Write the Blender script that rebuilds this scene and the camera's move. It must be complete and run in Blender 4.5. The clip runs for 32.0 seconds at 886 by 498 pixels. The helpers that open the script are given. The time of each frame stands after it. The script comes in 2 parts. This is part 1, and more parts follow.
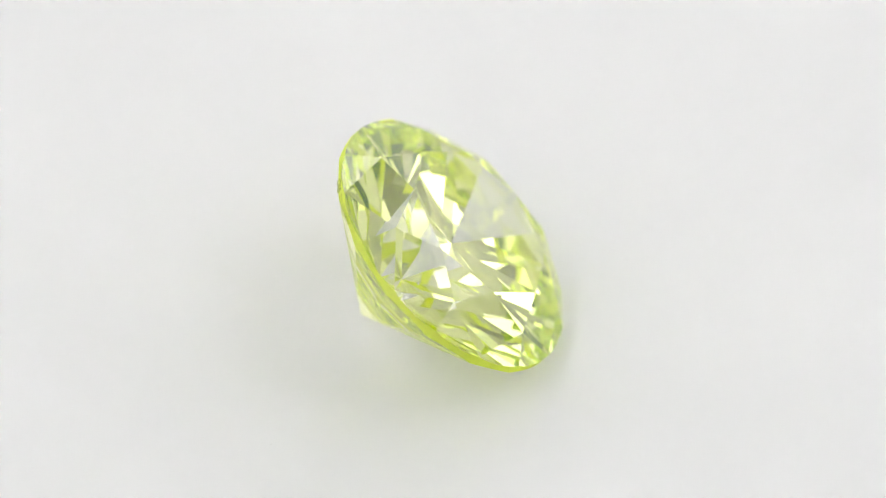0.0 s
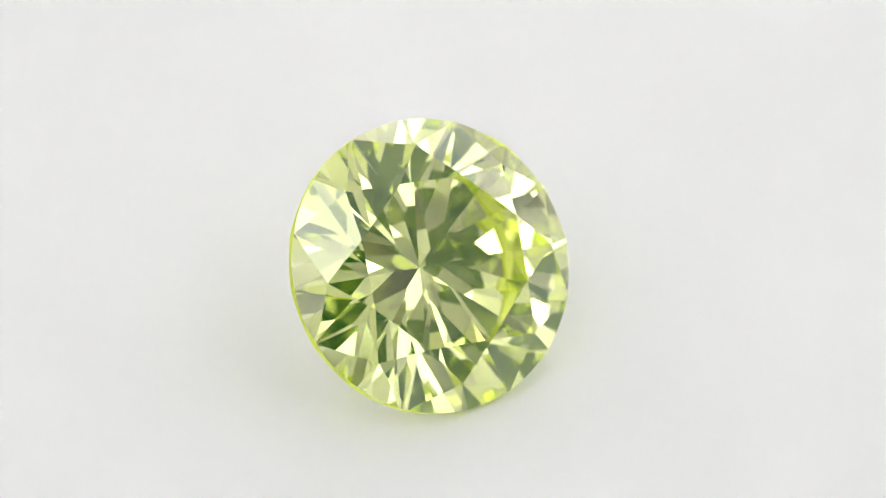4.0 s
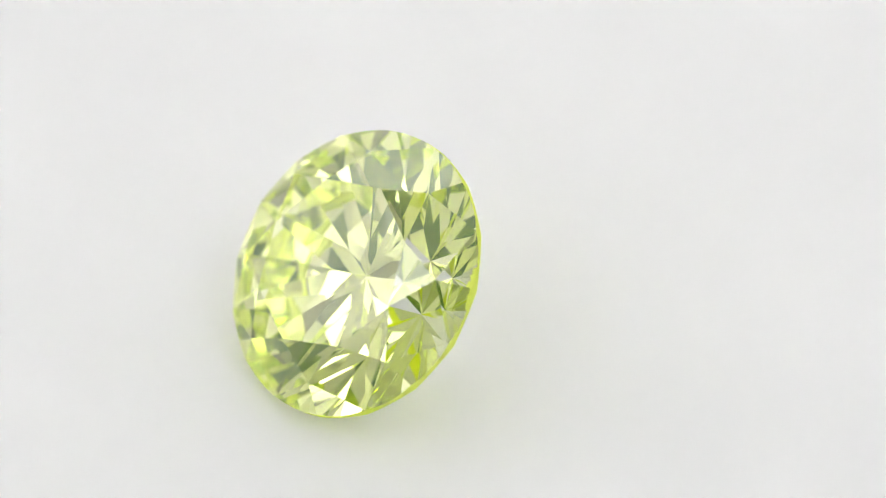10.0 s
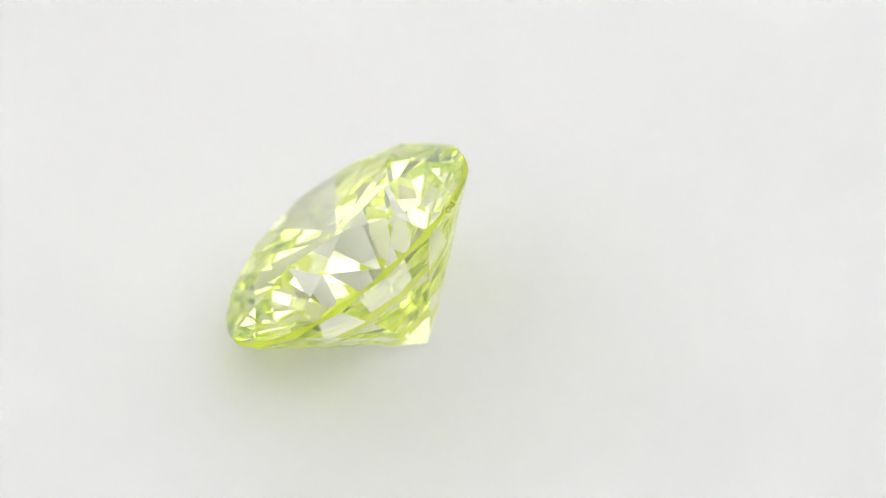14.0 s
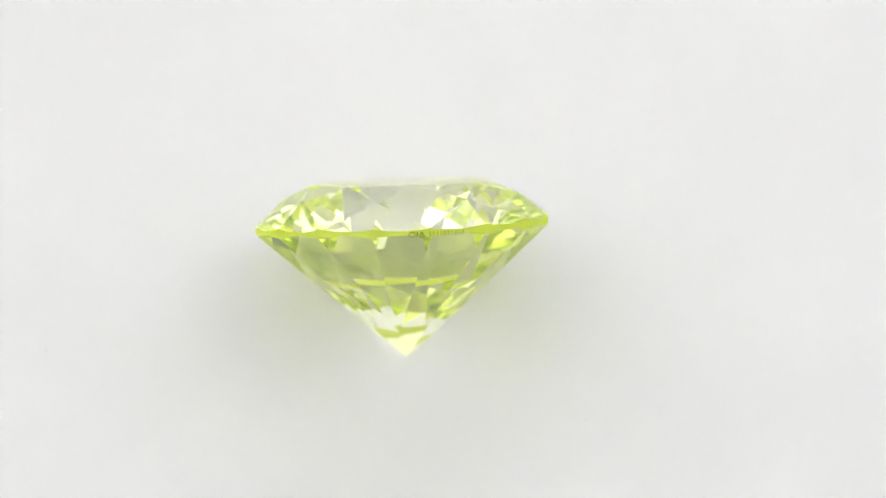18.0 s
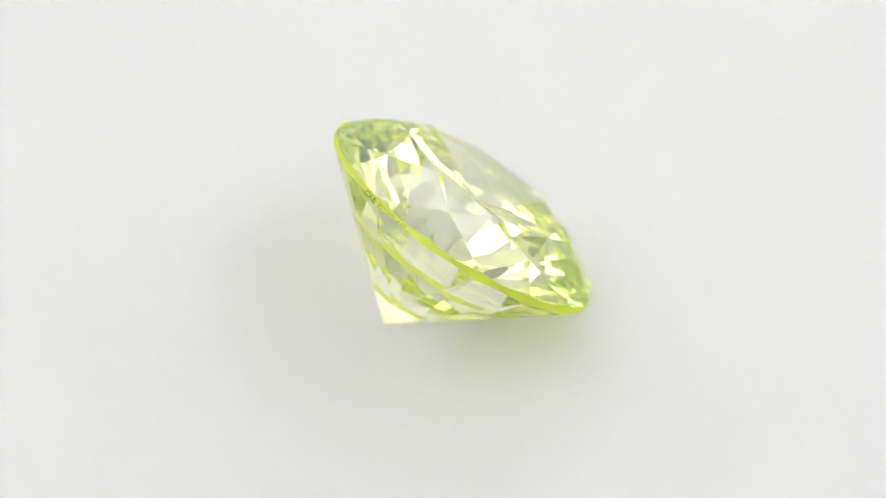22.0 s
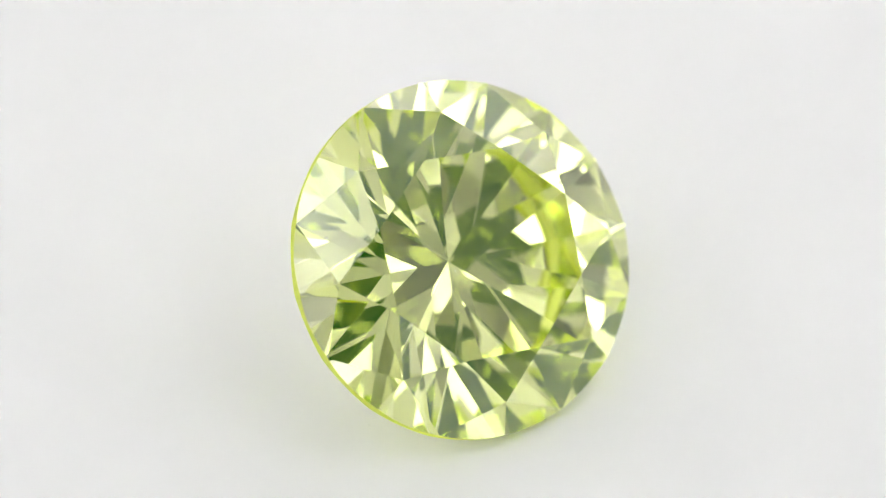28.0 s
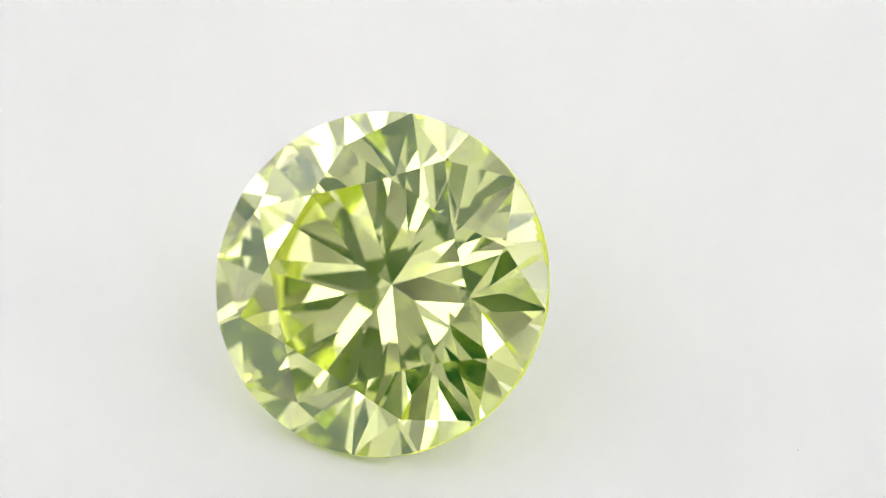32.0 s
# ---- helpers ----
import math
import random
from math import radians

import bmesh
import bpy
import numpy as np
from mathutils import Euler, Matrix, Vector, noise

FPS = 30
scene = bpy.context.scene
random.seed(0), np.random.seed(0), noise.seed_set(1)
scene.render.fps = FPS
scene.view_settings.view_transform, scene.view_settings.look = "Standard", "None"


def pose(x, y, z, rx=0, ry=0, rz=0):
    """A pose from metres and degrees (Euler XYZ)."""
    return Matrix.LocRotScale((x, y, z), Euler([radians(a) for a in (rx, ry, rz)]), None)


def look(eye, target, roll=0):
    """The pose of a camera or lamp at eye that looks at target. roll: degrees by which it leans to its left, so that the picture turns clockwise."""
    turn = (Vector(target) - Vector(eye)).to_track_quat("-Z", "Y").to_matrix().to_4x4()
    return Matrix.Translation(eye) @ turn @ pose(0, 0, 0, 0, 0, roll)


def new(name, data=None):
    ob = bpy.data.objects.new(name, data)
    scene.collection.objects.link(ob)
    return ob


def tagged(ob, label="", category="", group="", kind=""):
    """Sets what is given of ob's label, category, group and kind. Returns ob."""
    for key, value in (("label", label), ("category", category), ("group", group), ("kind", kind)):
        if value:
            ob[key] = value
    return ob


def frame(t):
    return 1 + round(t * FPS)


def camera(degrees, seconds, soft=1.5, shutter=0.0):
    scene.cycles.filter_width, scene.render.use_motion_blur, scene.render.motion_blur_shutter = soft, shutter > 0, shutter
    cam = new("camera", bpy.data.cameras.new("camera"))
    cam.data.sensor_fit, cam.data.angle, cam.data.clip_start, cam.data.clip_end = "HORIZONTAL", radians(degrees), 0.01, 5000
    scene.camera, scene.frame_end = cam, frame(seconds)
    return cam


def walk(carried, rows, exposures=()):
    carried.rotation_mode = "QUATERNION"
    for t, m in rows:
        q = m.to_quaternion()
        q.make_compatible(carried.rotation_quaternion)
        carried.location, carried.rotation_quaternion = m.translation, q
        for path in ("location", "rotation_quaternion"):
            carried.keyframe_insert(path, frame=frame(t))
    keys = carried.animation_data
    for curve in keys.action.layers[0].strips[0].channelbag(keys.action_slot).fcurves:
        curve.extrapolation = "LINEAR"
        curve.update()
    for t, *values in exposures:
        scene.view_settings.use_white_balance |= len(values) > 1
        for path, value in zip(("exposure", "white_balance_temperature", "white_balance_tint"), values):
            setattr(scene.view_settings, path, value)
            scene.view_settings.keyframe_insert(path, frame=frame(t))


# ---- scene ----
# ---- camera and its way ----
cam = camera(8.5314, 32.0, soft=0.6)
focus = new("focus_point")             # the macro lens stays focused on this point over the turning axis
focus.location = (0.0, -0.0020, 0.0021)
cam.data.dof.use_dof, cam.data.dof.focus_object, cam.data.dof.aperture_fstop = True, focus, 60.0
walk(cam, [
    (0, look((0.0, -0.091443, 0.095853), (0.001199, 0.002343, 0.0))),
    (1, look((0.0, -0.091443, 0.095853), (0.001240, 0.002182, 0.0))),
    (2, look((0.0, -0.091443, 0.095853), (0.001282, 0.002022, 0.0))),
    (3.5, look((0.0, -0.091443, 0.095853), (0.001277, 0.001747, 0.0))),
    (5.5, look((0.0, -0.091443, 0.095853), (0.001230, 0.001437, 0.0))),
    (6, look((0.0, -0.091443, 0.095853), (0.001201, 0.001402, 0.0))),
    (7.5, look((0.0, -0.091443, 0.095853), (0.001089, 0.001593, 0.0))),
    (9, look((0.0, -0.091443, 0.095853), (0.000973, 0.001788, 0.0))),
    (11, look((0.0, -0.091443, 0.095853), (0.000905, 0.002073, 0.0))),
    (13, look((0.0, -0.091443, 0.095853), (0.000882, 0.002288, 0.0))),
    (15, look((0.0, -0.091443, 0.095853), (0.000712, 0.002546, 0.0))),
    (18, look((0.0, -0.091443, 0.095853), (0.000577, 0.002737, 0.0))),
    (19, look((0.0, -0.091443, 0.095853), (0.000568, 0.002573, 0.0))),
    (20, look((0.0, -0.091352, 0.095758), (0.000577, 0.002437, 0.0))),
    (21, look((0.0, -0.089853, 0.094186), (0.000592, 0.002286, 0.0))),
    (23, look((0.0, -0.086008, 0.090156), (0.000560, 0.002070, 0.0))),
    (25, look((0.0, -0.081660, 0.085599), (0.000597, 0.001789, 0.0))),
    (28, look((0.0, -0.075237, 0.078866), (0.000678, 0.001445, 0.0))),
    (29, look((0.0, -0.073792, 0.077351), (0.000633, 0.001371, 0.0))),
    (29.5, look((0.0, -0.073419, 0.076960), (0.000677, 0.001325, 0.0))),
    (30, look((0.0, -0.073626, 0.077177), (0.000726, 0.001322, 0.0))),
    (31, look((0.0, -0.075950, 0.079613), (0.000778, 0.001491, 0.0))),
    (32, look((0.0, -0.078729, 0.082526), (0.000832, 0.001724, 0.0))),
], exposures=[(0.0, 0.02), (13.0, 0.02), (15.0, 0.05), (32.0, 0.05)])

# ---- added light: green world fill and unseen lamps ----
# added green fill light that turns the stone's dark facets green
world = bpy.data.worlds.new("green_fill")
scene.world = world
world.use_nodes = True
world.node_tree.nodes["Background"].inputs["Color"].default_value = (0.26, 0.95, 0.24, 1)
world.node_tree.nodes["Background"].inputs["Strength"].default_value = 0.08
SIDE_WATTS = 7.35       # unseen fill lamps added outside the tent, behind the stone's line
BACK_WATTS = 7.4
TOP_WATTS = 5.1        # unseen fill lamp added over its roof
BAR_GLOW = (4.4, 2.5)  # the two LED bars


def fill_lamp(name, eye, target, wide, high, watts):
    lamp = bpy.data.lights.new(name, "AREA")
    lamp.shape, lamp.size, lamp.size_y, lamp.energy = "RECTANGLE", wide, high, watts
    lamp.color = (1.0, 0.988, 0.998)
    ob = tagged(new(name, lamp), "unseen soft fill lamp added outside a light tent", "lamp")
    ob.matrix_world = look(eye, target)
    return ob


fill_lamp("side_fill", (0.31, 0.06, 0.19), (0.165, 0.06, 0.165), 0.24, 0.10, SIDE_WATTS)
fill_lamp("side_fill", (-0.31, 0.06, 0.19), (-0.165, 0.06, 0.165), 0.24, 0.10, SIDE_WATTS)
fill_lamp("back_fill", (0.0, 0.32, 0.19), (0.0, 0.17, 0.165), 0.28, 0.10, BACK_WATTS)
fill_lamp("top_fill", (0.0, 0.055, 0.36), (0.0, 0.055, 0.20), 0.30, 0.20, TOP_WATTS)
scene.cycles.max_bounces = 32
scene.cycles.transmission_bounces = 32
scene.cycles.glossy_bounces = 32
scene.cycles.diffuse_bounces = 8
scene.cycles.caustics_refractive = True
scene.cycles.caustics_reflective = True
scene.cycles.blur_glossy = 0.0
scene.cycles.sample_clamp_indirect = 0.0

MM = 0.001
SPIN = 14.9085                     # degrees a second, clockwise seen from above
RADIUS = 3.25 * MM                 # of the stone's girdle
GIRDLE = 0.265 * MM
CROWN = 0.789 * MM
PAVILION = 2.8347 * MM
TABLE = 1.968 * MM                 # centre to a corner of the table
STAR, LOWER = 0.5916, 0.7792         # lengths of star and lower girdle facets
TURN = 9.338                       # azimuth of the first bezel from the low side
TWIST = -0.165                      # of the pavilion against the crown
CULET = (-0.0640 * MM, 0.0103 * MM)  # the point lies a little off the axis
TABLE_LEAN = (-0.0099, 0.0072)     # slope of the table along the stone's x and y
TILT, AZIMUTH = 41.564, 1.199      # lean of the stone's axis and where it leans at the start
CENTRE = (1.3607 * MM, 0.3048 * MM)
LINE = -0.046                     # height of the engraving above the girdle's middle, in millimetres
# how far each crown corner is moved to fit the camera's view, in millimetres: table outwards, table round, star
# outwards, star round, star up, bezel tip round
CROWN_FIT = (
    (0.037, -0.037, -0.001, -0.018, 0.004, -0.006),
    (0.004, 0.011, 0.022, -0.042, -0.022, 0.070),
    (0.027, -0.037, -0.010, 0.004, 0.022, 0.008),
    (-0.028, -0.072, -0.032, 0.013, -0.009, 0.059),
    (-0.027, -0.076, -0.045, -0.024, 0.009, -0.022),
    (-0.011, -0.018, 0.002, 0.006, 0.003, 0.027),
    (-0.007, 0.025, 0.012, 0.037, -0.019, 0.005),
    (0.025, 0.011, 0.024, -0.022, -0.034, 0.025),
)
# the same for the pavilion: girdle end up (mm), turned (degrees), lower girdle corner outwards (mm)
PAVILION_FIT = (
    (0.001, 0.01, 0.018),
    (0.002, -0.29, -0.113),
    (-0.006, 0.36, -0.005),
    (0.041, 0.00, 0.020),
    (0.015, 0.00, 0.020),
    (0.007, -0.06, -0.011),
    (0.004, 0.06, 0.071),
    (-0.018, -0.82, 0.041),
)


# ---- materials ----
def material(name):
    m = bpy.data.materials.new(name)
    m.use_nodes = True
    tree = m.node_tree
    tree.nodes.clear()
    out = tree.nodes.new("ShaderNodeOutputMaterial")
    return m, tree, out


def node(tree, kind, **values):
    n = tree.nodes.new(kind)
    for key, value in values.items():
        n.inputs[key.replace("_", " ")].default_value = value
    return n


def surface(name, colour, rough, vary=0.05, scale=400.0, fine=4000.0, bump=0.1, depth=0.00002, metal=0.0, gloss=0.5):
    """An opaque surface with cloudy variation, fine grain and relief."""
    m, tree, out = material(name)
    coord = tree.nodes.new("ShaderNodeTexCoord")
    big = node(tree, "ShaderNodeTexNoise", Scale=scale, Detail=4.0)
    small = node(tree, "ShaderNodeTexNoise", Scale=fine, Detail=3.0)
    for n in (big, small):
        tree.links.new(coord.outputs["Object"], n.inputs["Vector"])
    ramp = tree.nodes.new("ShaderNodeValToRGB")
    ramp.color_ramp.elements[0].position, ramp.color_ramp.elements[1].position = 0.3, 0.7
    ramp.color_ramp.elements[0].color = (*[c * (1 - vary) for c in colour], 1)
    ramp.color_ramp.elements[1].color = (*colour, 1)
    tree.links.new(big.outputs["Fac"], ramp.inputs["Fac"])
    b = node(tree, "ShaderNodeBsdfPrincipled", Roughness=rough, Metallic=metal)
    b.inputs["Specular IOR Level"].default_value = gloss
    tree.links.new(ramp.outputs["Color"], b.inputs["Base Color"])
    relief = node(tree, "ShaderNodeBump", Strength=bump, Distance=depth)
    tree.links.new(small.outputs["Fac"], relief.inputs["Height"])
    tree.links.new(relief.outputs["Normal"], b.inputs["Normal"])
    tree.links.new(b.outputs["BSDF"], out.inputs["Surface"])
    return m


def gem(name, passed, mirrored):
    """Polished diamond: the mirror tint stands in for colour that light takes up inside; what goes through has its own
    tint.
    """
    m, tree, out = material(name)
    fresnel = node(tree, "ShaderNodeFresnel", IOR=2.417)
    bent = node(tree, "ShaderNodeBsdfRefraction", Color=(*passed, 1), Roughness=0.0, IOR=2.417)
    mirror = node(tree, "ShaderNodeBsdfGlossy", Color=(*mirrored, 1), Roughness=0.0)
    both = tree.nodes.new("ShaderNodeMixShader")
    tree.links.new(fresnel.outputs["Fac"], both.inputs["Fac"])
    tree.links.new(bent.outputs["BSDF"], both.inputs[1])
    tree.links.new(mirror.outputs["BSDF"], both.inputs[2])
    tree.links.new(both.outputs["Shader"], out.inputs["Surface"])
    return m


def frosted(name, outer, inner):
    """Matt ground glass: scatters pale light back; light that goes through takes a deeper lime, standing in for long
    paths inside the stone.
    """
    m, tree, out = material(name)
    coord = tree.nodes.new("ShaderNodeTexCoord")
    streak = node(tree, "ShaderNodeTexNoise", Scale=9000.0, Detail=3.0)
    tree.links.new(coord.outputs["Object"], streak.inputs["Vector"])
    scatter = node(tree, "ShaderNodeMixShader", Fac=0.55)
    for i, (kind, colour) in enumerate((("ShaderNodeBsdfDiffuse", outer), ("ShaderNodeBsdfTranslucent", inner))):
        ramp = tree.nodes.new("ShaderNodeValToRGB")
        ramp.color_ramp.elements[0].color = (*[c * 0.88 for c in colour], 1)
        ramp.color_ramp.elements[1].color = (*[min(1, c * 1.02) for c in colour], 1)
        tree.links.new(streak.outputs["Fac"], ramp.inputs["Fac"])
        matt = tree.nodes.new(kind)
        tree.links.new(ramp.outputs["Color"], matt.inputs["Color"])
        tree.links.new(matt.outputs["BSDF"], scatter.inputs[1 + i])
    clear = node(tree, "ShaderNodeBsdfGlass", Color=(0.96, 0.99, 0.50, 1), Roughness=0.4, IOR=2.417)
    both = node(tree, "ShaderNodeMixShader", Fac=0.35)
    tree.links.new(scatter.outputs["Shader"], both.inputs[1])
    tree.links.new(clear.outputs["BSDF"], both.inputs[2])
    tree.links.new(both.outputs["Shader"], out.inputs["Surface"])
    return m


def cloth(name, colour, thin):
    """Woven cloth that lets part of the light behind it through."""
    m, tree, out = material(name)
    coord = tree.nodes.new("ShaderNodeTexCoord")
    weave = node(tree, "ShaderNodeTexNoise", Scale=60.0, Detail=6.0)
    tree.links.new(coord.outputs["Object"], weave.inputs["Vector"])
    ramp = tree.nodes.new("ShaderNodeValToRGB")
    ramp.color_ramp.elements[0].color = (*[c * 0.95 for c in colour], 1)
    ramp.color_ramp.elements[1].color = (*colour, 1)
    tree.links.new(weave.outputs["Fac"], ramp.inputs["Fac"])
    face = node(tree, "ShaderNodeBsdfDiffuse", Roughness=0.5)
    behind = tree.nodes.new("ShaderNodeBsdfTranslucent")
    both = node(tree, "ShaderNodeMixShader", Fac=thin)
    for n in (face, behind):
        tree.links.new(ramp.outputs["Color"], n.inputs["Color"])
    tree.links.new(face.outputs["BSDF"], both.inputs[1])
    tree.links.new(behind.outputs["BSDF"], both.inputs[2])
    tree.links.new(both.outputs["Shader"], out.inputs["Surface"])
    return m


def bar_glow(name, colour, strength, ends):
    """A glowing diffuser; a fade to its edges and ends is put into the emission to soften the stone's flashes."""
    m, tree, out = material(name)
    coord = tree.nodes.new("ShaderNodeTexCoord")
    split = tree.nodes.new("ShaderNodeSeparateXYZ")
    tree.links.new(coord.outputs["Generated"], split.inputs["Vector"])

    def hump(output, soft):
        mid = tree.nodes.new("ShaderNodeMath")
        mid.operation = "PINGPONG"
        mid.inputs[1].default_value = 0.5
        tree.links.new(output, mid.inputs[0])
        rise = tree.nodes.new("ShaderNodeMapRange")
        rise.interpolation_type = "SMOOTHSTEP"
        rise.inputs["From Max"].default_value = soft
        rise.inputs["To Min"].default_value = 0.12
        tree.links.new(mid.outputs["Value"], rise.inputs["Value"])
        return rise.outputs["Result"]

    both = tree.nodes.new("ShaderNodeMath")
    both.operation = "MULTIPLY"
    tree.links.new(hump(split.outputs["X"], 0.035), both.inputs[0])
    tree.links.new(hump(split.outputs["Y"], ends), both.inputs[1])
    power = tree.nodes.new("ShaderNodeMath")
    power.operation = "MULTIPLY"
    power.inputs[1].default_value = strength
    tree.links.new(both.outputs["Value"], power.inputs[0])
    e = node(tree, "ShaderNodeEmission", Color=(*colour, 1))
    tree.links.new(power.outputs["Value"], e.inputs["Strength"])
    tree.links.new(e.outputs["Emission"], out.inputs["Surface"])
    return m


# one stone in two tints; the crown's is paler so outer reflections stay white
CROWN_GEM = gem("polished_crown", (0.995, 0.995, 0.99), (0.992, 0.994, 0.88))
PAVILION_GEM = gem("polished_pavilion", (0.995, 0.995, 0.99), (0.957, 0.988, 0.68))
GIRDLE_GEM = frosted("frosted_girdle", (0.82, 0.90, 0.18), (0.90, 0.98, 0.02))
INK = surface("laser_engraving", (0.36, 0.40, 0.05), 0.7, bump=0.0)
ACRYLIC = surface("white_acrylic", (0.74, 0.74, 0.74), 0.5, vary=0.012, scale=260, fine=9000, bump=0.05, gloss=0.3)
FABRIC = cloth("white_tent_fabric", (0.86, 0.855, 0.855), 0.27)
# roof grey chosen to dim what the stone mirrors overhead
ROOF = cloth("grey_tent_roof", (0.42, 0.42, 0.42), 0.5)
TABLE_TOP = surface("grey_table_top", (0.30, 0.30, 0.30), 0.5, vary=0.04, scale=20, fine=900, bump=0.1)
BASE = surface("grey_plastic", (0.25, 0.25, 0.25), 0.5, vary=0.1, scale=60)
DIMMER_SKIRT = surface("grey_dimmer_skirt", (0.62, 0.62, 0.62), 0.8, vary=0.1, scale=40)
DIMMER_BAND = surface("dark_dimmer_band", (0.12, 0.125, 0.12), 0.6, vary=0.15, scale=60)
DARK = surface("black_plastic", (0.02, 0.02, 0.02), 0.5, vary=0.2, scale=60)
LINT = surface("grey_lint", (0.55, 0.55, 0.53), 0.9, bump=0.0)


# ---- helpers ----
def mesh_of(name, verts, faces, mat, outward=None):
    me = bpy.data.meshes.new(name)
    me.from_pydata([tuple(v) for v in verts], [], faces)
    me.materials.append(mat)
    me.update()
    if outward is not None:
        bm = bmesh.new()
        bm.from_mesh(me)
        for f in bm.faces:
            if f.normal.dot(f.calc_center_median() - Vector(outward)) < 0:
                f.normal_flip()
        bm.to_mesh(me)
        bm.free()
    return me


def part(name, bm, mat, parent, label=""):
    """Links a bmesh (or a finished mesh) as one object under a thing or a part."""
    if isinstance(bm, bmesh.types.BMesh):
        me = bpy.data.meshes.new(name)
        bm.to_mesh(me)
        bm.free()
        me.materials.append(mat)
    else:
        me = bm
    ob = new(name, me)
    ob.parent = parent
    return tagged(ob, label=label)


def box(x0, x1, y0, y1, z0, z1, bevel=0.0):
    bm = bmesh.new()
    bmesh.ops.create_cube(bm, size=1.0)
    for v in bm.verts:
        v.co = Vector((x0 + (v.co.x + 0.5) * (x1 - x0), y0 + (v.co.y + 0.5) * (y1 - y0), z0 + (v.co.z + 0.5) * (z1 - z0)))
    if bevel:
        bmesh.ops.bevel(bm, geom=bm.edges[:], offset=bevel, segments=2, affect="EDGES")
    return bm


def lathe(profile, segments=96, closed=False):
    """A solid of revolution about z from (radius, height) pairs."""
    verts, faces, n = [], [], len(profile)
    for i in range(segments):
        a = 2 * math.pi * i / segments
        verts += [(r * math.cos(a), r * math.sin(a), z) for r, z in profile]
    for i in range(segments):
        j = (i + 1) % segments
        for k in range(n if closed else n - 1):
            k2 = (k + 1) % n
            faces.append((i * n + k, j * n + k, j * n + k2, i * n + k2))
    if not closed:
        faces.append(tuple(i * n for i in reversed(range(segments))))
        faces.append(tuple(i * n + n - 1 for i in range(segments)))
    bm = bmesh.new()
    vs = [bm.verts.new(v) for v in verts]
    for f in faces:
        bm.faces.new([vs[i] for i in f])
    bmesh.ops.recalc_face_normals(bm, faces=bm.faces[:])
    return bm


def structure(name, bm, mat, label, category, m=None):
    me = bpy.data.meshes.new(name)
    bm.to_mesh(me)
    bm.free()
    me.materials.append(mat)
    ob = new(name, me)
    if m is not None:
        ob.matrix_world = m
    return tagged(ob, label=label, category=category, kind="structure")


# ---- unseen light tent that closes the place, shaped to suit the stone's reflections ----
FLOOR, TOP, SIDE, BACK, FRONT = -0.030, 0.20, 0.165, 0.17, -0.205
FLAP = 0.085                           # height of the lower edge of the front flaps
SLIT, SLIT_END = 0.073, -0.096         # half the width of the lens slit, and how far it runs back over the roof
# unseen table top, grey so that the stone's low reflections stay dim
structure("floor", box(-0.5, 0.5, -0.5, 0.5, FLOOR - 0.004, FLOOR), TABLE_TOP, "unseen grey table top added under a light tent", "floor")
structure("wall_back", box(-SIDE, SIDE, BACK, BACK + 0.004, FLOOR, TOP), FABRIC, "white fabric back wall of a light tent", "wall")
for side, name, front in ((1, "wall_east", "wall_front_east"), (-1, "wall_west", "wall_front_west")):
    x0, x1 = sorted((side * SIDE, side * (SIDE + 0.004)))
    structure(name, box(x0, x1, FRONT, BACK, FLOOR, TOP), FABRIC, "white fabric side wall of a light tent", "wall")
    x0, x1 = sorted((side * SLIT, side * SIDE))
    structure(front, box(x0, x1, FRONT - 0.004, FRONT, FLAP, TOP), FABRIC, "white fabric front flap hanging beside a lens slit", "wall")


def roof():
    """One sheet with the lens slit cut into its front edge."""
    outline = [(-SIDE, FRONT), (-SLIT, FRONT), (-SLIT, SLIT_END), (SLIT, SLIT_END), (SLIT, FRONT), (SIDE, FRONT), (SIDE, BACK), (-SIDE, BACK)]
    bm = bmesh.new()
    low = [bm.verts.new((x, y, TOP)) for x, y in outline]
    high = [bm.verts.new((x, y, TOP + 0.004)) for x, y in outline]
    bm.faces.new(low[::-1])
    bm.faces.new(high)
    for i in range(8):
        j = (i + 1) % 8
        bm.faces.new((low[i], low[j], high[j], high[i]))
    bmesh.ops.recalc_face_normals(bm, faces=bm.faces[:])
    bmesh.ops.triangulate(bm, faces=[f for f in bm.faces if len(f.verts) > 4])
    return bm


# unseen bands and skirts, added to darken what the stone mirrors of the walls
for side, name, low, back in ((1, "dimmer_band_east", 0.135, -0.045), (-1, "dimmer_band_west", 0.186, BACK - 0.001)):
    x0, x1 = sorted((side * 0.163, side * (SIDE - 0.0005)))
    structure(name, box(x0, x1, FRONT + 0.001, back, low, TOP - 0.0005), DIMMER_BAND, "unseen dark grey band added on a tent wall to dim reflections", "trim")
for name, x0, x1 in (("dimmer_skirt_east", SIDE - 0.0025, SIDE - 0.0005), ("dimmer_skirt_west", -SIDE + 0.0005, -SIDE + 0.0025)):
    structure(name, box(x0, x1, FRONT + 0.001, 0.02, FLOOR + 0.0005, 0.078), DIMMER_SKIRT, "unseen grey skirt added on a tent wall to dim reflections", "trim")
structure("ceiling", roof(), ROOF, "grey fabric roof of a light tent", "ceiling")


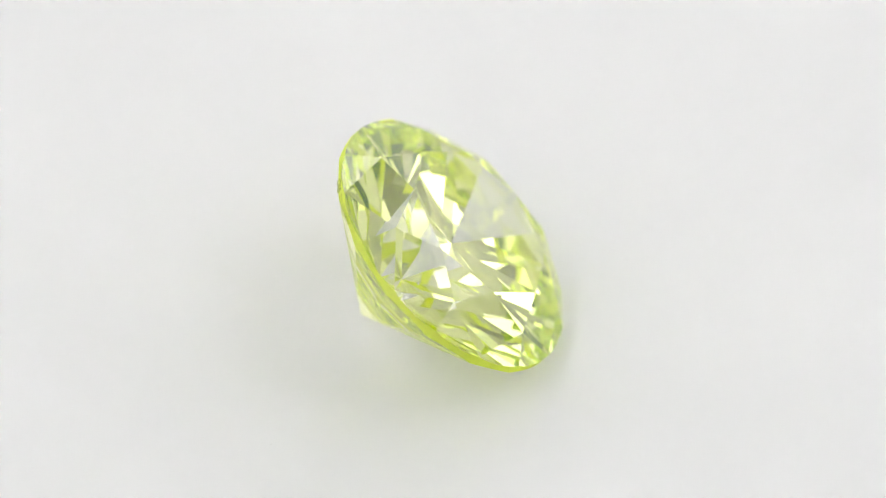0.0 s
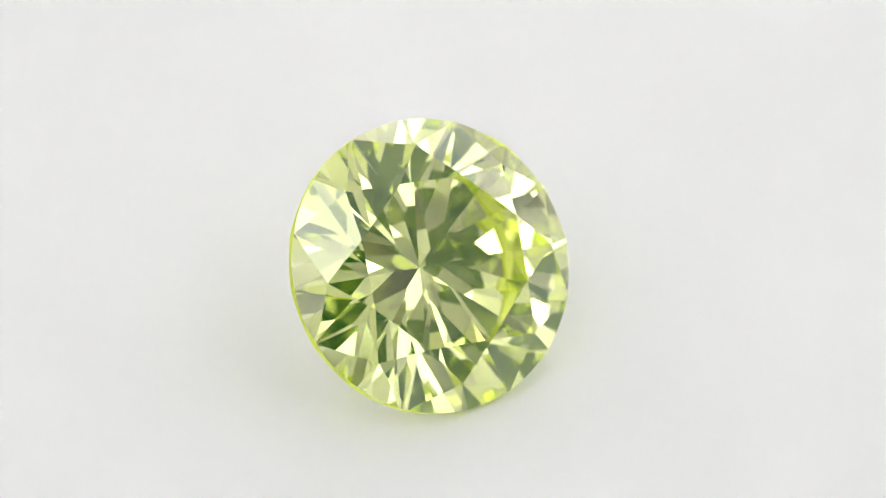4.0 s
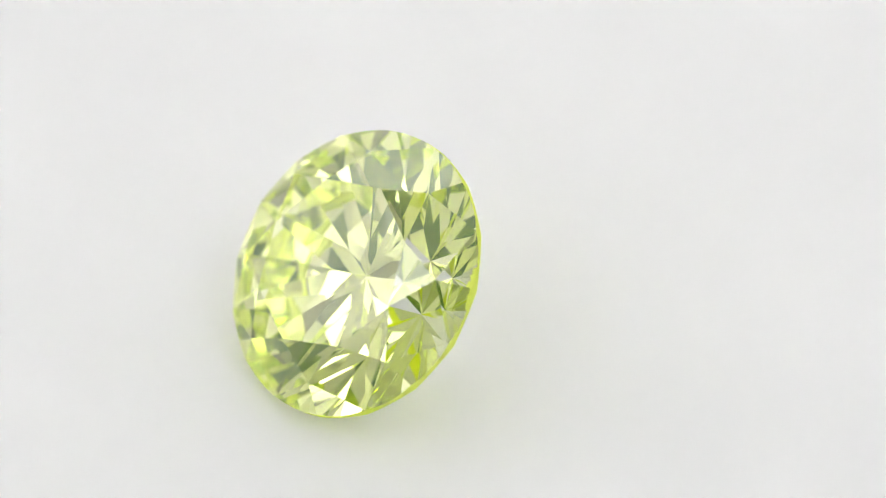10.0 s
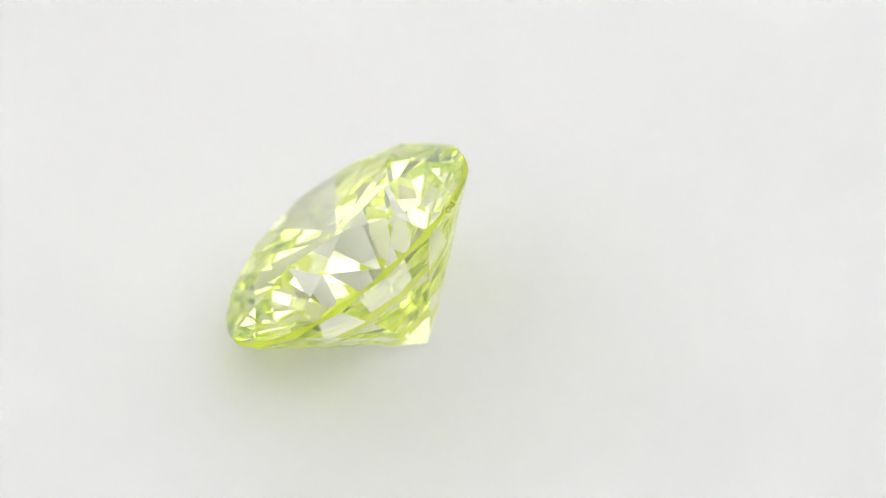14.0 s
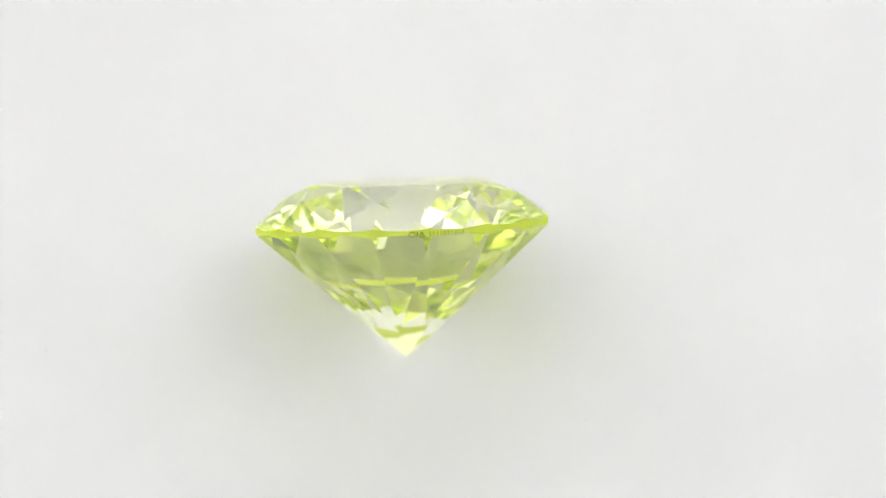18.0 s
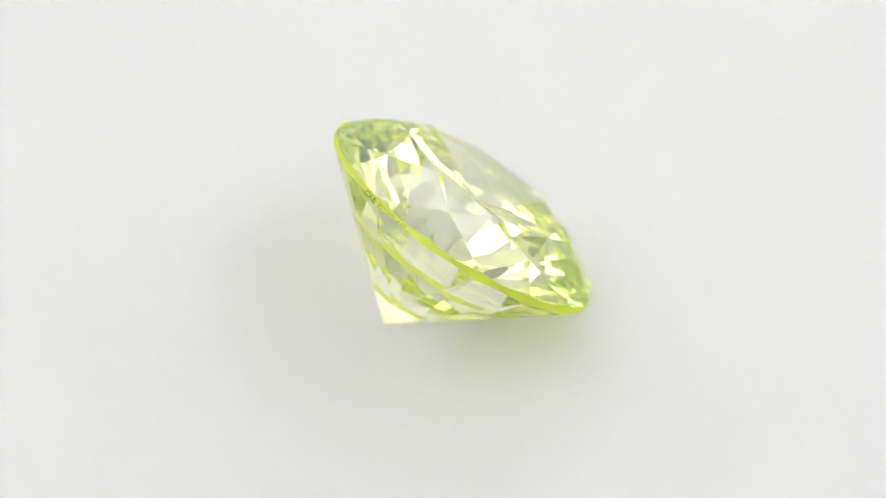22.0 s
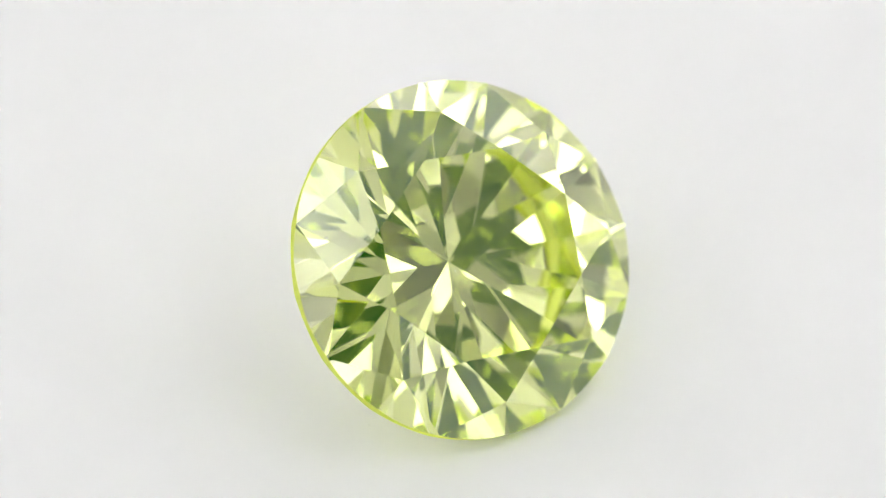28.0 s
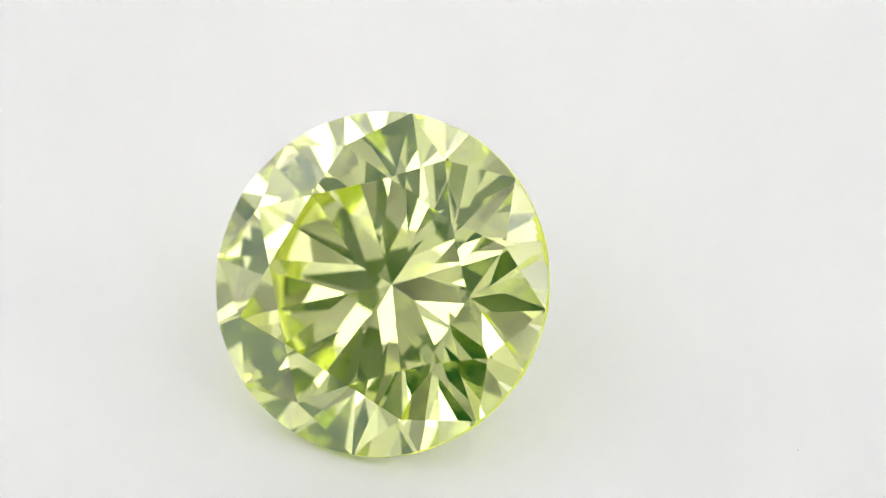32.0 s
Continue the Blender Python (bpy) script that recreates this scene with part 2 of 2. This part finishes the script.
def led_bar(wide, long, ends, glow, m):
    """A light bar whose middle is at m, its long side along y."""
    ob = tagged(new("led_bar"), "long white LED light bar under a light tent roof", "light bar", "light bars of the tent")
    ob.matrix_world = m
    x, y = wide / 2, long / 2
    part("housing", box(-x - 0.003, x + 0.003, -y - 0.004, y + 0.004, -0.010, -0.0003, 0.001), BASE, ob)
    part("diffuser", box(-x, x, -y, y, -0.013, -0.0102), bar_glow("led_bar_diffuser", (0.99, 0.998, 1.0), glow, ends), ob, "white glowing acrylic diffuser")
    for at in (-y + 0.03, y - 0.03):
        part("bracket", box(-x + 0.01, x - 0.01, at - 0.004, at + 0.004, -0.0003, 0.0), DARK, ob)
    return ob


led_bar(0.045, 0.225, 0.14, BAR_GLOW[0], pose(0.1175, -0.050, TOP, 0, 0, 13))
led_bar(0.064, 0.250, 0.15, BAR_GLOW[1], pose(-0.100, -0.070, TOP, 0, 0, -4))


# ---- the turntable ----
def turntable():
    ob = tagged(new("turntable"), "round matt white acrylic turntable, slowly turning", "turntable")
    # platter kept small so the grey beyond it dims the stone's low reflections
    part("platter", lathe([(0.0295, -0.008), (0.030, -0.007), (0.030, -0.0007), (0.0294, 0.0)], 160), ACRYLIC, ob)
    part("spindle", lathe([(0.012, -0.016), (0.012, -0.008)], 48), BASE, ob, "short grey plastic spindle")
    return ob


platter = turntable()
stand = tagged(new("plinth"), "low grey plastic plinth carrying a turntable", "plinth")
part("body", lathe([(0.055, FLOOR), (0.058, FLOOR + 0.002), (0.056, -0.018), (0.050, -0.016)], 96), BASE, stand)
part("foot", lathe([(0.060, FLOOR), (0.060, FLOOR + 0.0015), (0.0585, FLOOR + 0.0015)], 96), DARK, stand, "black rubber foot")


# ---- the diamond ----
def polar(r, degrees, z):
    return Vector((r * math.cos(radians(degrees)), r * math.sin(radians(degrees)), z))


def bearing(v):
    return math.degrees(math.atan2(v.y, v.x))


def arc(apex, p, q, steps=8):
    """Points where the plane of the apex and two girdle points cuts the round girdle."""
    n = (p - apex).cross(q - apex)
    a0 = bearing(p)
    span = (bearing(q) - a0) % 360
    points = []
    for i in range(steps + 1):
        v = polar(RADIUS, a0 + span * i / steps, 0)
        v.z = apex.z - (n.x * (v.x - apex.x) + n.y * (v.y - apex.y)) / n.z
        points.append(v)
    return points


def halfway(p, q):
    """The girdle point midway between two others."""
    return polar(RADIUS, bearing(p) + ((bearing(q) - bearing(p)) % 360) / 2, (p.z + q.z) / 2)


def crown_corners():
    """Corners of the table, the stars and the bezel tips; each bezel is one plane."""
    up = GIRDLE / 2
    slope = CROWN / (RADIUS - TABLE)
    c = math.cos(radians(22.5))
    rs = TABLE * c + STAR * (RADIUS - TABLE * c)
    zs = up + (RADIUS - rs * c) * slope
    T, S, G = [], [], []
    for k, (t_out, t_round, s_out, s_round, s_up, _) in enumerate(CROWN_FIT):
        a = TURN + 45 * k
        t = polar(TABLE + t_out * MM, a, 0) + polar(t_round * MM, a + 90, 0)
        t.z = up + CROWN + TABLE_LEAN[0] * t.x + TABLE_LEAN[1] * t.y
        T.append(t)
        S.append(polar(rs + s_out * MM, a + 22.5, zs + s_up * MM) + polar(s_round * MM, a + 112.5, 0))
    for k in range(8):
        g = polar(RADIUS, TURN + 45 * k + math.degrees(CROWN_FIT[k][5] * MM / RADIUS), 0)
        n = (S[k - 1] - T[k]).cross(S[k] - T[k])
        g.z = T[k].z - (n.x * (g.x - T[k].x) + n.y * (g.y - T[k].y)) / n.z
        G.append(g)
    return T, S, G


def pavilion_corners():
    """The culet, the girdle ends of the mains and the corners between them."""
    down = -GIRDLE / 2
    culet = Vector((*CULET, down - PAVILION))
    g, planes, L = [], [], []
    for k, (rise, turn, _) in enumerate(PAVILION_FIT):
        a = TURN + 45 * k + TWIST + turn
        g.append(polar(RADIUS, a, down + rise * MM))
        planes.append((g[k] - culet).normalized().cross(polar(1, a + 90, 0)).normalized())
    for k in range(8):
        d = planes[k].cross(planes[(k + 1) % 8]).normalized()
        d = d if d.z > 0 else -d
        L.append(culet + d * (RADIUS * (1 - LOWER) + PAVILION_FIT[k][2] * MM) / math.hypot(d.x, d.y))
    return culet, g, L


def diamond():
    gemstone = tagged(new("diamond"), "round brilliant-cut yellowish-green diamond lying on a white turntable", "diamond")
    T, S, G = crown_corners()
    culet, g, L = pavilion_corners()

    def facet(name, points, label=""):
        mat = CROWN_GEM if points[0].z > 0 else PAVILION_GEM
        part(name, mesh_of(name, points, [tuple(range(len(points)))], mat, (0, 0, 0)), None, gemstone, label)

    facet("table", T, "large flat octagonal table facet")
    for k in range(8):
        facet("bezel_facet", [T[k], S[k - 1], G[k], S[k]])
    for k in range(8):
        facet("star_facet", [T[k], S[k], T[(k + 1) % 8]])
    upper, lower = [], []
    for k in range(8):
        for apex, ends, name, rim_line in ((S[k], G, "upper_girdle_facet", upper), (L[k], g, "lower_girdle_facet", lower)):
            p, q = ends[k], ends[(k + 1) % 8]
            mid = halfway(p, q)
            for start, end in ((p, mid), (mid, q)):
                edge = arc(apex, start, end)
                facet(name, [apex] + edge)
                rim_line += edge[:-1]
    for k in range(8):
        facet("pavilion_facet", [culet, L[k - 1], g[k], L[k]])
    n = len(upper)
    rim = mesh_of("girdle", upper + lower, [(i, (i + 1) % n, n + (i + 1) % n, n + i) for i in range(n)], GIRDLE_GEM, (0, 0, 0))
    girdle = part("girdle", rim, None, gemstone, "thin frosted pale lime girdle band")
    inscription(girdle)
    # a small unpolished natural where the crown meets the girdle
    bm = bmesh.new()
    rnd = random.Random(4)
    out = 0.004 * MM
    mid = halfway(G[2], G[3])
    for half, (start, end) in enumerate(((G[2], mid), (mid, G[3]))):
        edge = arc(S[2], start, end)
        n = (edge[0] - S[2]).cross(edge[-1] - S[2]).normalized()
        n = n if n.z > 0 else -n
        span = range(0, 3) if half else range(5, 8)
        for i in span:
            depth = rnd.uniform(0.06, 0.16)
            quad = [edge[i], edge[i + 1], edge[i + 1].lerp(S[2], depth), edge[i].lerp(S[2], depth * rnd.uniform(0.5, 1.2))]
            bm.faces.new([bm.verts.new(v + n * out) for v in quad])
    part("natural", bm, GIRDLE_GEM, girdle, "small rough lime natural")
    # a tiny crystal inside, under one bezel facet
    bm = bmesh.new()
    bmesh.ops.create_icosphere(bm, subdivisions=1, radius=0.035 * MM)
    for v in bm.verts:
        v.co = Vector((v.co.x * 0.7, v.co.y * 1.4, v.co.z * 0.8)) * rnd.uniform(0.8, 1.2) + Vector((-1.39, -2.33, 0.32)) * MM
    part("inclusion", bm, LINT, gemstone, "tiny pale crystal inside")
    return gemstone, min((Euler((0, radians(TILT), 0)).to_matrix() @ v).z for v in (*L, *g, culet, *lower))


def inscription(girdle):
    """Laser-engraved characters, bent round the girdle from 185.7 to 202.5 degrees; a plain emblem stands before them."""
    curve = bpy.data.curves.new("inscription", "FONT")
    curve.body, curve.size, curve.space_character = "2211071437", 1.0, 1.12
    helper = new("inscription_curve", curve)
    bpy.context.view_layer.update()
    me = bpy.data.meshes.new_from_object(helper.evaluated_get(bpy.context.evaluated_depsgraph_get()))
    bpy.data.objects.remove(helper)
    bpy.data.curves.remove(curve)
    xs = [v.co.x for v in me.vertices]
    ys = [v.co.y for v in me.vertices]
    wide, tall = max(xs) - min(xs), max(ys) - min(ys)
    height = 0.095 * MM
    for v in me.vertices:
        a = 188.2 + 14.3 * (v.co.x - min(xs)) / wide
        v.co = polar(RADIUS + 0.006 * MM, a, height * ((v.co.y - min(ys)) / tall - 0.5) + LINE * MM)
    me.materials.append(INK)
    me.update()
    text = new("inscription", me)
    text.parent = girdle
    tagged(text, label="dark laser-engraved digits")
    bm = bmesh.new()

    def stroke(points, width):
        for (a0, z0), (a1, z1) in zip(points, points[1:]):
            d = Vector((radians(a1 - a0) * RADIUS, z1 - z0))
            n = Vector((-d.y, d.x)).normalized() * width / 2
            quad = []
            for a, z, s in ((a0, z0, 1), (a0, z0, -1), (a1, z1, -1), (a1, z1, 1)):
                quad.append(bm.verts.new(polar(RADIUS + 0.006 * MM, a + s * math.degrees(n.x / RADIUS), z + s * n.y + LINE * MM)))
            bm.faces.new(quad)

    h = 0.055 * MM
    ring = [(181.9 + 1.25 * math.cos(i * math.pi / 8), h * math.sin(i * math.pi / 8)) for i in range(17)]
    stroke(ring, 0.027 * MM)
    stroke([(183.9, -h), (183.9, h)], 0.035 * MM)
    stroke([(184.7, -h), (185.6, h), (186.5, -h), (184.7, -h)], 0.034 * MM)
    emblem = bpy.data.meshes.new("emblem")
    bm.to_mesh(emblem)
    bm.free()
    emblem.materials.append(INK)
    mark = new("emblem", emblem)
    mark.parent = girdle
    tagged(mark, label="small dark engraved emblem")


gemstone, lowest = diamond()


# ---- dust on the turning plate ----
def grain(name, x, y, size, mat, label, seed):
    """An uneven crumb lying on the plate, at its place at the start in millimetres."""
    rnd = random.Random(seed)
    bm = bmesh.new()
    bmesh.ops.create_icosphere(bm, subdivisions=1, radius=size * MM / 2)
    stretch = (rnd.uniform(0.8, 1.4), rnd.uniform(0.7, 1.1), rnd.uniform(0.5, 0.8))
    for v in bm.verts:
        k = rnd.uniform(0.75, 1.15)
        v.co = Vector((v.co.x * stretch[0] * k, v.co.y * stretch[1] * k, v.co.z * stretch[2] * k))
    low = min(v.co.z for v in bm.verts)
    for v in bm.verts:
        v.co.z -= low
    me = bpy.data.meshes.new(name)
    bm.to_mesh(me)
    bm.free()
    me.materials.append(mat)
    ob = tagged(new(name, me), label, "dust", "dust on the turntable")
    return ob, x * MM, y * MM


dust = [
    grain("dust_grain", -0.150, 8.280, 0.040, LINT, "tiny dark dust grain on a white turntable", 1),
    grain("dust_grain", 2.134, -2.180, 0.017, LINT, "tiny dark dust grain beside the diamond", 2),
    grain("dust_grain", -2.639, -3.591, 0.028, LINT, "tiny grey dust grain on a white turntable", 3),
]
# specks that ride on the stone's table, in the stone's own space
specks = [
    (grain("dust_speck", 0, 0, 0.030, LINT, "tiny pale dust speck on the diamond", 10 + i)[0], x * MM, y * MM)
    for i, (x, y) in enumerate(((-0.945, -0.699), (0.561, 0.746), (0.090, -0.601), (1.292, 0.703)))
]


# ---- what moves ----
def turned(t):
    return pose(0, 0, 0, 0, 0, -SPIN * t)


def motions():
    times = [i * 0.5 for i in range(65)]
    rest = pose(CENTRE[0], CENTRE[1], -lowest, 0, 0, AZIMUTH) @ pose(0, 0, 0, 0, TILT, 0)
    walk(gemstone, [(t, turned(t) @ rest) for t in times])
    walk(platter, [(t, turned(t)) for t in times])
    for ob, x, y in specks:
        walk(ob, [(t, turned(t) @ rest @ pose(x, y, GIRDLE / 2 + CROWN)) for t in times])
    for ob, x, y in dust:
        walk(ob, [(t, turned(t) @ pose(x, y, 0)) for t in times])


motions()
